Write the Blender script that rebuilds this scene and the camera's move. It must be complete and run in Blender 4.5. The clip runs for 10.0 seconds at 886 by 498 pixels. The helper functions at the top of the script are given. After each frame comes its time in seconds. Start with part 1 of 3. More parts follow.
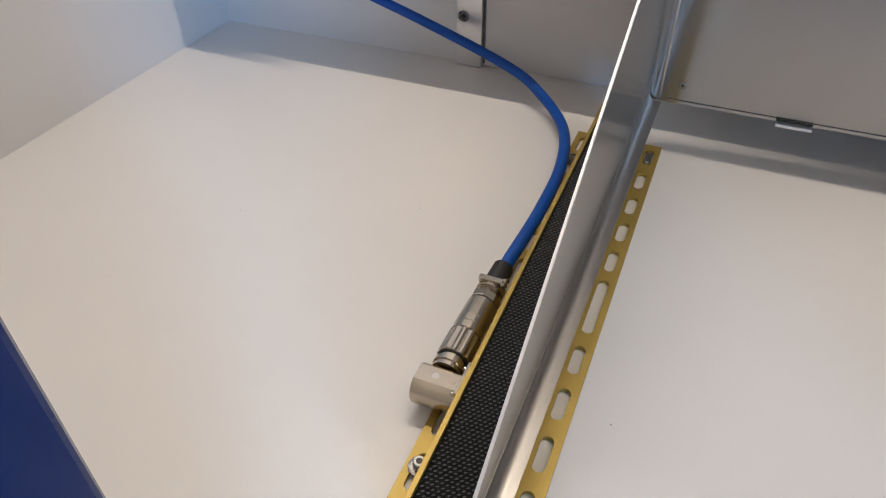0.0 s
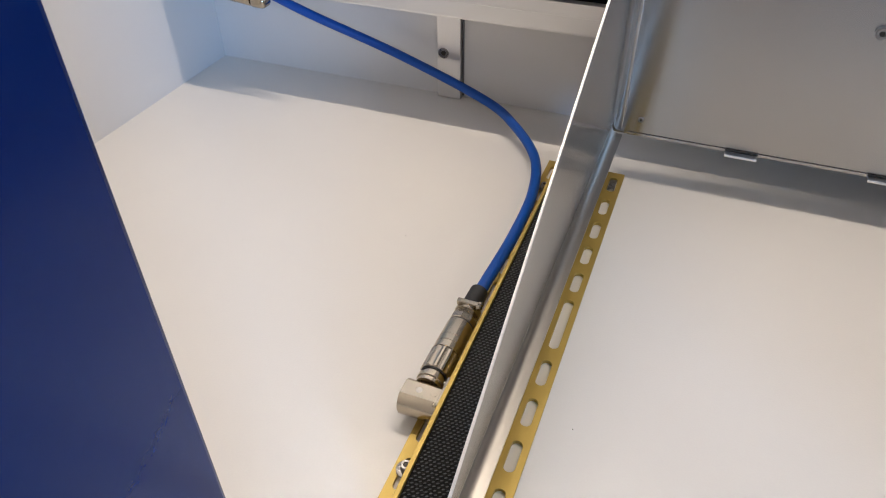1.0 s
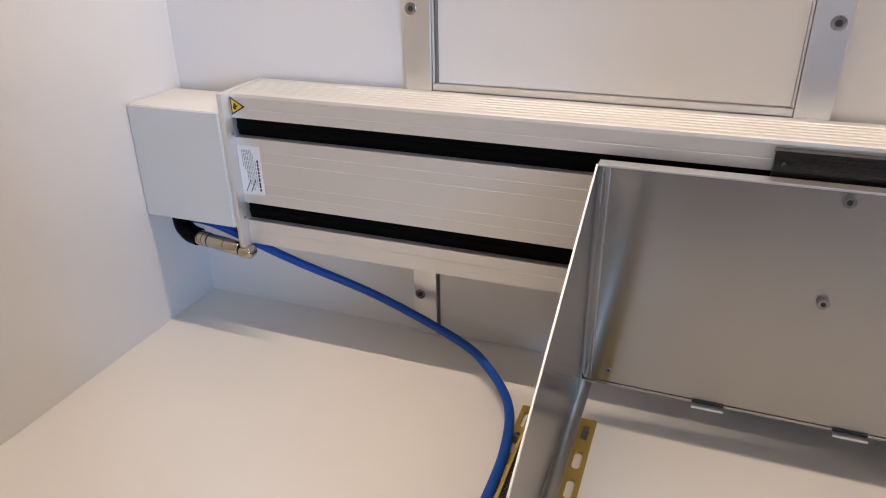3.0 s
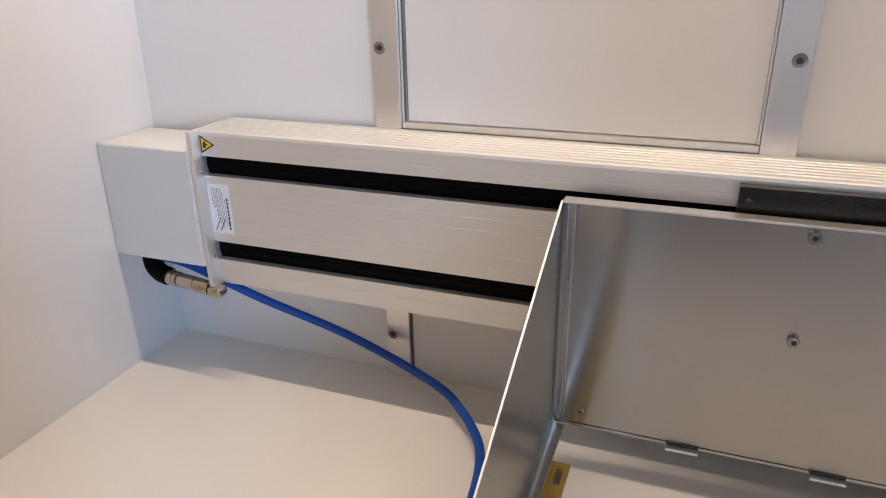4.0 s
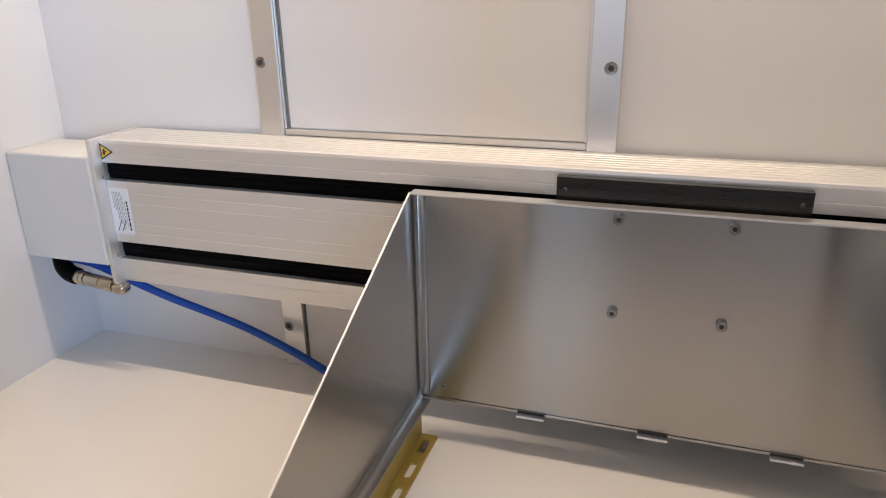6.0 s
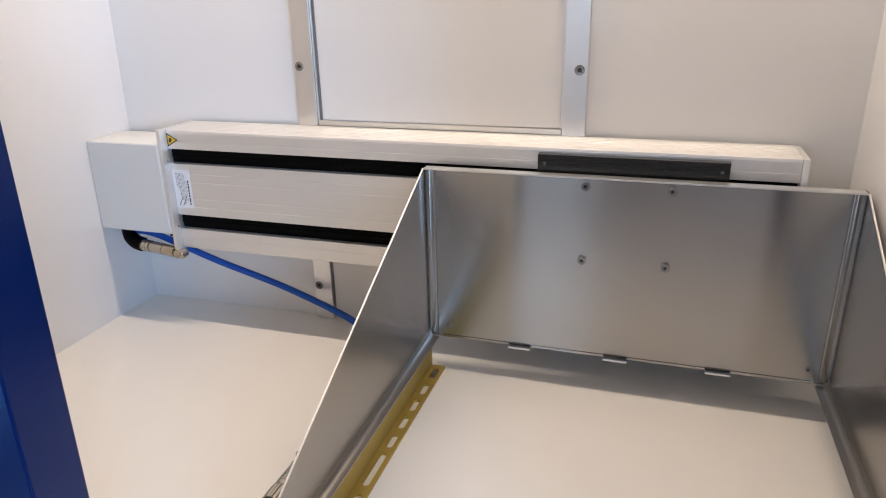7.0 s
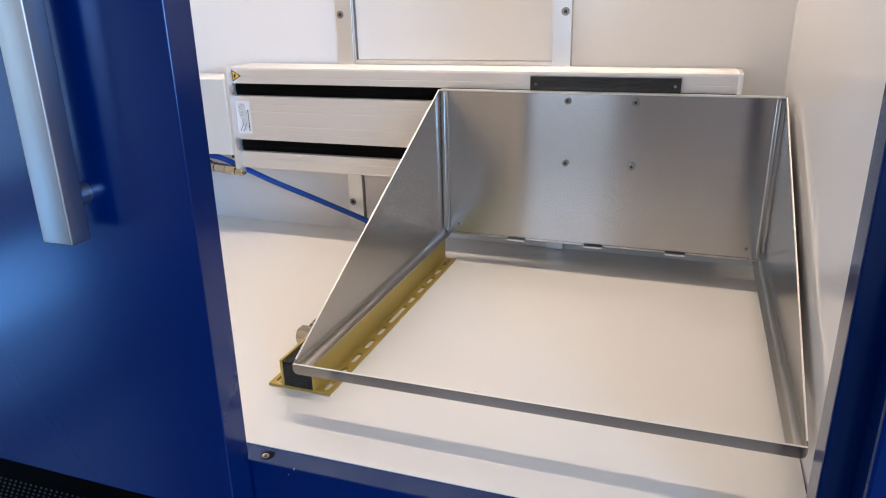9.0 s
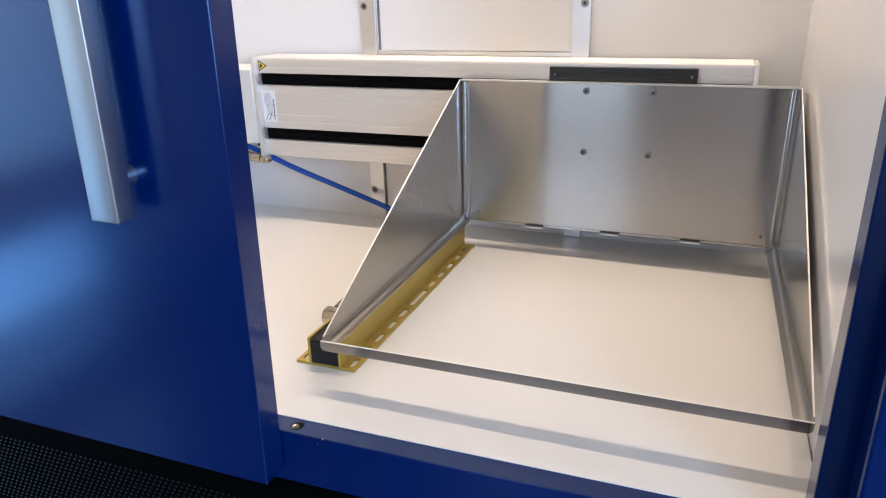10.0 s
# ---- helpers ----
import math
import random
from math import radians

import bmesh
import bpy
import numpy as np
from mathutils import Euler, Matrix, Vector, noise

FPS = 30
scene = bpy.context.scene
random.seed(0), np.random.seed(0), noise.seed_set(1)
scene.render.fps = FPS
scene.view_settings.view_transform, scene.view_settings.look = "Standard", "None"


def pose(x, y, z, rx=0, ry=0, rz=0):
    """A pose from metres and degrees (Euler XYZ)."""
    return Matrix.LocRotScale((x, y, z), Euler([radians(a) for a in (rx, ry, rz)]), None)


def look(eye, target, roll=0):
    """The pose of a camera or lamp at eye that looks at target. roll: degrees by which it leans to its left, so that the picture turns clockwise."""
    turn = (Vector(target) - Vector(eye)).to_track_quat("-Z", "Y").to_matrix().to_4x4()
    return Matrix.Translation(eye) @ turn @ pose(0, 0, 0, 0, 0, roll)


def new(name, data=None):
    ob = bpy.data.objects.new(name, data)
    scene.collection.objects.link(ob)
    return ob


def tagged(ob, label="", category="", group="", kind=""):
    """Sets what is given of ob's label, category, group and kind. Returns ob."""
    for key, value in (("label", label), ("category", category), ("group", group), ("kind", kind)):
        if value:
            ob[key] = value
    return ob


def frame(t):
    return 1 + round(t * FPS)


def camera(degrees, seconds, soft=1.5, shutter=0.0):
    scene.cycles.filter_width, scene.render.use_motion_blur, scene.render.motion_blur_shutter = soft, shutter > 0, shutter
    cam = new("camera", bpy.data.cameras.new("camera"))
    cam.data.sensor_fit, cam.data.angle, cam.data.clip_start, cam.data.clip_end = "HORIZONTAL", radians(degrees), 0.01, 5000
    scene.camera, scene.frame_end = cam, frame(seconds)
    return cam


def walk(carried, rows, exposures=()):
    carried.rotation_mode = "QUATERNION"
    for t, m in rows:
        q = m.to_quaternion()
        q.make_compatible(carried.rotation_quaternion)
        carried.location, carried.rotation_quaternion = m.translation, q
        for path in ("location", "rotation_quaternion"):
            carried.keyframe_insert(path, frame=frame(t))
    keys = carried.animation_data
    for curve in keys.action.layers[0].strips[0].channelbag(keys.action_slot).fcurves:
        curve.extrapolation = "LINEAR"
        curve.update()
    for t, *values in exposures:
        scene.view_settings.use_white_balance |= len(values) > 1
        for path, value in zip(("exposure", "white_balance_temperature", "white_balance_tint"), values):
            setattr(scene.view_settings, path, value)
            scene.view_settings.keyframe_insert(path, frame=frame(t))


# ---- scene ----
cam = camera(65.0, 10.0, soft=1.1)
PATH = [
    (0, (0.048, 0.300, 0.441), (-0.552, 1.71, -0.849), -0.5),
    (0.5, (0.062, 0.278, 0.474), (-0.524, 1.684, -0.823), -0.7),
    (1, (0.074, 0.262, 0.508), (-0.503, 1.687, -0.771), -0.8),
    (1.5, (0.079, 0.249, 0.552), (-0.506, 1.723, -0.667), -0.9),
    (2, (0.082, 0.258, 0.585), (-0.522, 1.806, -0.528), -1.0),
    (2.5, (0.078, 0.278, 0.61), (-0.55, 1.897, -0.382), -1.0),
    (3, (0.086, 0.306, 0.614), (-0.563, 1.978, -0.271), -1.0),
    (4.5, (0.159, 0.329, 0.601), (-0.492, 2.061, -0.156), -1.1),
    (5, (0.222, 0.331, 0.602), (-0.414, 2.074, -0.145), -1.2),
    (5.5, (0.259, 0.32, 0.601), (-0.349, 2.077, -0.135), -1.1),
    (5.7, (0.269, 0.312, 0.596), (-0.337, 2.074, -0.129), -1.1),
    (6.8, (0.331, 0.085, 0.608), (-0.244, 1.869, -0.091), -1.2),
    (7, (0.34, 0.037, 0.626), (-0.237, 1.815, -0.084), -1.3),
    (7.5, (0.364, -0.051, 0.637), (-0.22, 1.734, -0.05), -1.2),
    (8, (0.415, -0.129, 0.62), (-0.181, 1.655, -0.06), -1.4),
    (8.5, (0.447, -0.203, 0.562), (-0.18, 1.568, -0.123), -1.5),
    (9, (0.463, -0.262, 0.533), (-0.184, 1.501, -0.155), -1.4),
    (9.5, (0.468, -0.291, 0.529), (-0.202, 1.459, -0.168), -1.4),
    (10, (0.468, -0.304, 0.535), (-0.217, 1.436, -0.173), -1.4),
]
EXPOSURES = [(0, -0.42, 5500, 12), (1, -0.20, 5550, 12), (1.75, -0.09, 5750, 13), (3, -0.42, 6050, 16), (5.5, -0.36, 6230, 16), (7.5, -0.16, 5850, 14), (8.5, -0.06, 5850, 14), (10, 0.14, 5980, 14)]
walk(cam, [(t, look(eye, target, roll)) for t, eye, target, roll in PATH], EXPOSURES)

# ---- world, lamps ----
world = bpy.data.worlds.new("world")
scene.world = world
world.use_nodes = True
wn = world.node_tree
sky = wn.nodes.new("ShaderNodeTexSky")
sky.sky_type = "NISHITA"
sky.sun_disc = False
sky.sun_elevation = radians(35)
sky.sun_rotation = radians(200)
wn.links.new(sky.outputs[0], wn.nodes["Background"].inputs[0])
wn.nodes["Background"].inputs[1].default_value = 0.1


def area_lamp(name, m, sx, sy, watts, colour):
    data = bpy.data.lights.new(name, "AREA")
    data.shape, data.size, data.size_y = "RECTANGLE", sx, sy
    data.energy, data.color = watts, colour
    ob = new(name, data)
    ob.matrix_world = m
    return ob


# the cabinet's own light strip, under its ceiling near the back wall
LAMP_Z, LAMP_Y = 1.25, 1.030
area_lamp("strip_light_glow", pose(-0.03, LAMP_Y, LAMP_Z - 0.012), 1.28, 0.016, 12.0, (1.0, 0.795, 0.565))
# daylight in the room's two windows
area_lamp("daylight_side", look((-3.05, -1.75, -0.97), (0, -1.75, -0.97)), 1.1, 0.44, 8.5, (0.26, 0.58, 1.0))
# added fill lamp, lifts the pale reflection on the door's upper left and handle
area_lamp("door_fill_upper", look((-3.05, -2.0, 0.20), (0, -2.0, 0.20)), 1.3, 1.1, 12.0, (0.42, 0.74, 1.0))
area_lamp("daylight_far", look((2.98, -2.55, 0.95), (0, -2.55, 0.95)), 1.3, 2.0, 180.0, (0.38, 0.65, 1.0))

FWX0, FWX1, FWZ0, FWZ1 = -0.97, -0.14, 0.30, 1.60
area_lamp("daylight_behind", look(((FWX0 + FWX1) / 2, -3.28, (FWZ0 + FWZ1) / 2), ((FWX0 + FWX1) / 2, 0, (FWZ0 + FWZ1) / 2)), FWX1 - FWX0, FWZ1 - FWZ0, 10.0, (0.52, 0.75, 1.0))

# ---- materials ----
def material(name, base, rough=0.5, metal=0.0, grain=None, bump=0.0, bump_scale=900.0, vary=0.06, vary_scale=6.0,
             stretch=(1, 1, 1), rough_vary=0.05, coat=0.0, spec=0.5, detail=2.0, aniso=0.0, peel=False, coat_rough=0.06, tint=None):
    """A surface with slow stains, fine grain in colour and gloss, and a fine relief. stretch lengthens the grain along an axis."""
    m = bpy.data.materials.new(name)
    m.use_nodes = True
    nt = m.node_tree
    n, l = nt.nodes, nt.links
    b = n["Principled BSDF"]
    b.inputs["Metallic"].default_value = metal
    b.inputs["Coat Weight"].default_value = coat
    b.inputs["Coat Roughness"].default_value = coat_rough
    b.inputs["Specular IOR Level"].default_value = spec
    if tint:
        b.inputs["Specular Tint"].default_value = (*tint, 1.0)
    if aniso:
        # brushed level, so that reflections draw out upright
        up = n.new("ShaderNodeCombineXYZ")
        up.inputs[2].default_value = 1.0
        b.inputs["Anisotropic"].default_value = aniso
        l.new(up.outputs[0], b.inputs["Tangent"])
    tc = n.new("ShaderNodeTexCoord")
    mp = n.new("ShaderNodeMapping")
    mp.inputs["Scale"].default_value = stretch
    l.new(tc.outputs["Object"], mp.inputs["Vector"])
    slow = n.new("ShaderNodeTexNoise")
    slow.inputs["Scale"].default_value = vary_scale
    slow.inputs["Detail"].default_value = 4.0
    l.new(tc.outputs["Object"], slow.inputs["Vector"])
    fine = n.new("ShaderNodeTexNoise")
    fine.inputs["Scale"].default_value = bump_scale
    fine.inputs["Detail"].default_value = detail
    l.new(mp.outputs[0], fine.inputs["Vector"])
    add = n.new("ShaderNodeMath")
    add.operation = "MULTIPLY_ADD"
    add.inputs[1].default_value = 0.45 if grain is None else grain
    l.new(fine.outputs["Fac"], add.inputs[0])
    l.new(slow.outputs["Fac"], add.inputs[2])
    ramp = n.new("ShaderNodeMapRange")
    ramp.inputs["From Min"].default_value, ramp.inputs["From Max"].default_value = 0.4, 1.05
    ramp.inputs["To Min"].default_value, ramp.inputs["To Max"].default_value = 1 - vary, 1 + vary
    l.new(add.outputs[0], ramp.inputs["Value"])
    mul = n.new("ShaderNodeVectorMath")
    mul.operation = "SCALE"
    mul.inputs[0].default_value = base
    l.new(ramp.outputs[0], mul.inputs["Scale"])
    l.new(mul.outputs[0], b.inputs["Base Color"])
    rr = n.new("ShaderNodeMapRange")
    rr.inputs["From Min"].default_value, rr.inputs["From Max"].default_value = 0.3, 0.7
    rr.inputs["To Min"].default_value, rr.inputs["To Max"].default_value = max(rough - rough_vary, 0.02), rough + rough_vary
    l.new(fine.outputs["Fac"], rr.inputs["Value"])
    l.new(rr.outputs[0], b.inputs["Roughness"])
    if bump:
        bp = n.new("ShaderNodeBump")
        bp.inputs["Strength"].default_value = bump
        bp.inputs["Distance"].default_value = 0.0006
        l.new(fine.outputs["Fac"], bp.inputs["Height"])
        l.new(bp.outputs[0], b.inputs["Coat Normal" if peel else "Normal"])
    return m


FLOOR_WHITE = material("floor_powder_coat", (0.77, 0.75, 0.71), 0.45, bump=0.62, bump_scale=560, vary=0.02, spec=0.2, rough_vary=0.02, detail=0.5, coat=1.0, peel=True, coat_rough=0.045)
WALL_WHITE = material("wall_powder_coat", (0.71, 0.70, 0.69), 0.13, bump_scale=420, vary=0.015, rough_vary=0.01)
PANEL_WHITE = material("panel_white", (0.68, 0.67, 0.66), 0.34, bump=0.06, bump_scale=420, vary=0.015)
BLUE = material("blue_paint", (0.0003, 0.0105, 0.082), 0.20, bump=0.05, bump_scale=300, vary=0.05, rough_vary=0.02, spec=0.45, tint=(0.24, 0.52, 1.0), coat=0.32, coat_rough=0.14)
ALU = material("anodised_aluminium", (0.75, 0.74, 0.72), 0.47, 0.8, bump_scale=1600, stretch=(0.01, 1, 1), vary=0.006, grain=0.1, rough_vary=0.006)
STRIP_ALU = material("anodised_strip", (0.74, 0.73, 0.72), 0.34, 0.9, bump=0.03, bump_scale=900, stretch=(1, 1, 0.02), vary=0.03)
STEEL = material("brushed_stainless", (0.43, 0.41, 0.385), 0.20, 1.0, bump_scale=2200, stretch=(0.006, 1, 1), vary=0.04, rough_vary=0.004, aniso=1.0)
STEEL_SIDE = material("brushed_stainless_side", (0.43, 0.41, 0.385), 0.20, 1.0, bump_scale=2200, stretch=(1, 0.006, 1), vary=0.04, rough_vary=0.004, aniso=1.0)
STEEL_EDGE = material("stainless_edge", (0.40, 0.38, 0.345), 0.36, 1.0, bump=0.02, bump_scale=1800, stretch=(1, 0.02, 1), vary=0.04)
# paler than the plates: paints the lamp's shine onto their cut edges
EDGE_SHINE = material("painted_edge_shine", (0.80, 0.77, 0.72), 0.50, 0.7, bump_scale=900, vary=0.10)
HANDLE = material("satin_steel", (0.60, 0.59, 0.59), 0.42, 1.0, bump_scale=1500, stretch=(1, 1, 0.012), vary=0.06)
SCREW = material("screw_steel", (0.33, 0.315, 0.30), 0.30, 1.0, vary=0.08, bump_scale=400)
DARK_STEEL = material("dark_screw_socket", (0.06, 0.055, 0.05), 0.5, 0.6, vary=0.1)
GOLD = material("gold_anodised", (0.46, 0.335, 0.085), 0.48, 0.7, bump=0.05, bump_scale=1400, stretch=(1, 0.03, 1), vary=0.05)
NICKEL = material("nickel_plate", (0.50, 0.44, 0.345), 0.17, 1.0, bump_scale=300, vary=0.02, rough_vary=0.02)
BLACK_BAND = material("black_cover_band", (0.0012, 0.0012, 0.0015), 0.42, spec=0.05, bump=0.03, bump_scale=800, stretch=(0.02, 1, 1), vary=0.1)
# lighter than the insert, so glints are put into the knots' colour
TWILL_GLINT = material("twill_glint_grey", (0.12, 0.118, 0.114), 0.22, vary=0.2)
BLACK_RUBBER = material("black_rubber", (0.014, 0.014, 0.015), 0.55, bump=0.1, bump_scale=900, vary=0.1)
GREY_RUBBER = material("grey_gasket", (0.16, 0.16, 0.16), 0.5, vary=0.1)
CARRIAGE = material("dark_carriage_steel", (0.055, 0.052, 0.048), 0.28, 0.9, bump_scale=1300, stretch=(0.015, 1, 1), vary=0.05, grain=0.15, rough_vary=0.02)
CABLE_BLUE = material("blue_cable_jacket", (0.005, 0.066, 0.36), 0.45, spec=0.35, bump=0.08, bump_scale=700, vary=0.06)
BOX_GREY = material("motor_cover_paint", (0.66, 0.66, 0.64), 0.38, bump=0.08, bump_scale=800, vary=0.02)
YELLOW = material("sticker_yellow", (0.80, 0.50, 0.015), 0.4, vary=0.03)
BLACK = material("print_black", (0.015, 0.015, 0.015), 0.45, vary=0.05)
INK = material("small_print_grey", (0.30, 0.30, 0.31), 0.5, vary=0.1)
LABEL = material("silver_label", (0.80, 0.81, 0.83), 0.4, 0.0, vary=0.02)
GRILLE_RIM = material("grille_rim", (0.005, 0.005, 0.006), 0.35, 0.0, spec=0.22, vary=0.1)
GRILLE = material("grille_black", (0.0012, 0.0012, 0.0014), 0.5, 0.0, spec=0.02, bump=0.1, bump_scale=500, vary=0.1)
ROOM_WALL = material("room_plaster", (0.78, 0.54, 0.40), 0.8, bump=0.1, bump_scale=120, vary=0.04)
ROOM_FLOOR = material("room_floor", (0.075, 0.068, 0.060), 0.35, bump=0.02, bump_scale=60, vary=0.1, coat=0.8)


def carbon():
    m = material("twill_black", (0.006, 0.006, 0.006), 0.5, vary=0.2, spec=0.25)
    nt = m.node_tree
    n, l = nt.nodes, nt.links
    tc = n.new("ShaderNodeTexCoord")
    mp = n.new("ShaderNodeMapping")
    mp.inputs["Rotation"].default_value = (0, 0, radians(33))
    mp.inputs["Scale"].default_value = (1, 1.7, 1)
    l.new(tc.outputs["Object"], mp.inputs["Vector"])
    vo = n.new("ShaderNodeTexVoronoi")
    vo.inputs["Scale"].default_value = 210
    vo.inputs["Randomness"].default_value = 0.06
    l.new(mp.outputs[0], vo.inputs["Vector"])
    bp = n.new("ShaderNodeBump")
    bp.invert = True
    bp.inputs["Strength"].default_value = 0.9
    bp.inputs["Distance"].default_value = 0.003
    l.new(vo.outputs["Distance"], bp.inputs["Height"])
    l.new(bp.outputs[0], n["Principled BSDF"].inputs["Normal"])
    return m


TWILL = carbon()


# ---- mesh helpers ----
def mesh_of(bm, mat, smooth=False):
    bmesh.ops.recalc_face_normals(bm, faces=bm.faces)
    me = bpy.data.meshes.new("mesh")
    bm.to_mesh(me)
    bm.free()
    me.materials.append(mat)
    if smooth:
        for p in me.polygons:
            p.use_smooth = True
    return me


def sharpen(ob, degrees=35):
    me = ob.data
    me.shade_smooth()
    me.set_sharp_from_angle(angle=radians(degrees))
    return ob


def part(name, bm, mat, parent=None, label="", smooth=False):
    ob = new(name, mesh_of(bm, mat))
    if smooth:
        sharpen(ob)
    if parent is not None:
        ob.parent = parent
    if label:
        tagged(ob, label)
    return ob


def thing(name, label, category, group="", kind="", at=(0, 0, 0)):
    ob = new(name)
    ob.empty_display_size = 0.02
    ob.location = at
    return tagged(ob, label, category, group, kind)


def box(x0, x1, y0, y1, z0, z1, bevel=0.0, seg=2, bm=None):
    own = bmesh.new()
    bmesh.ops.create_cube(own, size=1, matrix=Matrix.LocRotScale(((x0 + x1) / 2, (y0 + y1) / 2, (z0 + z1) / 2), None, (x1 - x0, y1 - y0, z1 - z0)))
    if bevel:
        bmesh.ops.bevel(own, geom=own.edges[:], offset=bevel, segments=seg, profile=0.5, affect="EDGES")
    if bm is None:
        return own
    return join(bm, own)


def join(bm, other):
    me = bpy.data.meshes.new("tmp")
    other.to_mesh(me)
    other.free()
    bm.from_mesh(me)
    bpy.data.meshes.remove(me)
    return bm


def revolve(profile, m=Matrix(), n=32, ridges=0, bm=None, depth=0.0):
    """A turned body about local z from rows (height, radius); ridges pull in every other vertex of rows marked by a third value."""
    bm = bmesh.new() if bm is None else bm
    rings = []
    for row in profile:
        z, r = row[0], row[1]
        knurl = len(row) > 2
        ring = []
        for k in range(n):
            a = 2 * math.pi * k / n
            rad = r - (depth if knurl and (k // 2) % 2 else 0.0)
            ring.append(bm.verts.new(m @ Vector((rad * math.cos(a), rad * math.sin(a), z))))
        rings.append(ring)
    for a, b in zip(rings, rings[1:]):
        for k in range(n):
            bm.faces.new((a[k], a[(k + 1) % n], b[(k + 1) % n], b[k]))
    bm.faces.new(rings[0][::-1])
    bm.faces.new(rings[-1])
    return bm


def along(p0, p1):
    """The pose whose z runs from p0 towards p1."""
    p0, p1 = Vector(p0), Vector(p1)
    return Matrix.Translation(p0) @ (p1 - p0).to_track_quat("Z", "Y").to_matrix().to_4x4()


def smooth_path(points, steps=14):
    pts = [Vector(p) for p in points]
    pts = [2 * pts[0] - pts[1]] + pts + [2 * pts[-1] - pts[-2]]
    out = []
    for i in range(len(pts) - 3):
        p0, p1, p2, p3 = pts[i:i + 4]
        for k in range(steps):
            u = k / steps
            out.append(0.5 * (2 * p1 + (p2 - p0) * u + (2 * p0 - 5 * p1 + 4 * p2 - p3) * u ** 2 + (3 * p1 - p0 - 3 * p2 + p3) * u ** 3))
    return out + [pts[-2]]


def tube(path, r, n=18):
    bm = bmesh.new()
    rings, side = [], None
    for i, p in enumerate(path):
        d = (path[min(i + 1, len(path) - 1)] - path[max(i - 1, 0)]).normalized()
        side = d.orthogonal().normalized() if side is None else (side - d * side.dot(d)).normalized()
        up = d.cross(side)
        rings.append([bm.verts.new(p + r * (math.cos(2 * math.pi * k / n) * side + math.sin(2 * math.pi * k / n) * up)) for k in range(n)])
    for a, b in zip(rings, rings[1:]):
        for k in range(n):
            bm.faces.new((a[k], a[(k + 1) % n], b[(k + 1) % n], b[k]))
    bm.faces.new(rings[0][::-1])
    bm.faces.new(rings[-1])
    return bm


def sheet(outer, holes, m, thick):
    """A plate in local xy with holes, thick along local +z."""
    bm = bmesh.new()
    edges = []
    for loop in (outer, *holes):
        vs = [bm.verts.new((x, y, 0)) for x, y in loop]
        edges += [bm.edges.new((vs[i], vs[(i + 1) % len(vs)])) for i in range(len(vs))]
    bmesh.ops.triangle_fill(bm, use_beauty=True, use_dissolve=False, edges=edges)
    ext = bmesh.ops.extrude_face_region(bm, geom=bm.faces[:])
    bmesh.ops.translate(bm, verts=[g for g in ext["geom"] if isinstance(g, bmesh.types.BMVert)], vec=(0, 0, thick))
    bm.transform(m)
    return bm


def obround(cx, cy, length, width, n=6):
    r, h = width / 2, (length - width) / 2
    top = [(cx + r * math.cos(math.pi * k / n), cy + h + r * math.sin(math.pi * k / n)) for k in range(n + 1)]
    low = [(cx + r * math.cos(math.pi + math.pi * k / n), cy - h + r * math.sin(math.pi + math.pi * k / n)) for k in range(n + 1)]
    return top + low


def extrude_x(section, x0, x1):
    """A section of (y, z) pairs drawn out along x."""
    bm = bmesh.new()
    a = [bm.verts.new((x0, y, z)) for y, z in section]
    b = [bm.verts.new((x1, y, z)) for y, z in section]
    for i in range(len(a)):
        j = (i + 1) % len(a)
        bm.faces.new((a[i], a[j], b[j], b[i]))
    bm.faces.new(a[::-1])
    bm.faces.new(b)
    return bm


def socket_screw(parent, p, d, r=0.0055, h=0.005, washer=0.0, countersunk=False, mat=None):
    """A hex-socket screw head at p, looking along d, with its dark socket."""
    mat = mat or SCREW
    m = along(p, Vector(p) + Vector(d))
    if washer:
        part("washer", revolve([(0, washer), (0.0012, washer), (0.0014, washer - 0.0005)], m, 28), mat, parent, smooth=True)
        m = m @ Matrix.Translation((0, 0, 0.0014))
    if countersunk:
        prof = [(0, r), (0.0009, r), (0.0014, r * 0.9), (0.0011, r * 0.62), (0.0003, r * 0.58)]
        depth = 0.0004
    else:
        prof = [(0, r), (h - 0.0008, r), (h, r - 0.0008), (h, r * 0.50), (h - 0.0015, r * 0.46)]
        depth = h - 0.0014
    head = part("screw", revolve(prof, m, 24), mat, parent, smooth=True)
    part("socket", revolve([(depth, r * 0.50), (depth + 0.0009, r * 0.46)], m, 6), DARK_STEEL, head)
    return head


# ---- the cabinet shell ----
XL, XR, YB, YF, TOP = -0.70, 0.620, 1.182, 0.358, 1.29


def structure(name, bm, mat, label, category):
    return tagged(part(name, bm, mat), label, category, kind="structure")


bm = box(XL, XR, YF, YB, -0.0012, 0, 0.0003)
for v in bm.verts:
    if v.co.y < 0.5:
        v.co.y += 0.0175 * v.co.x
floor = structure("floor", bm, FLOOR_WHITE, "light grey powder-coated metal cabinet floor with fine orange-peel texture", "floor")
LEAN = 0.019
bm = box(XL - 0.02, XL, 0.3645, YB + 0.02, -0.02, TOP)
for v in bm.verts:
    v.co.x += LEAN * v.co.z
structure("wall_left", bm, WALL_WHITE, "plain white powder-coated inner side wall of cabinet", "wall")
bm = box(XR, XR + 0.02, 0.3755, YB + 0.02, -0.02, TOP)
for v in bm.verts:
    v.co.x += 0.0030 - 0.0118 * (v.co.y - 0.3755)
structure("wall_right", bm, WALL_WHITE, "plain white semi-gloss inner side wall of cabinet", "wall")
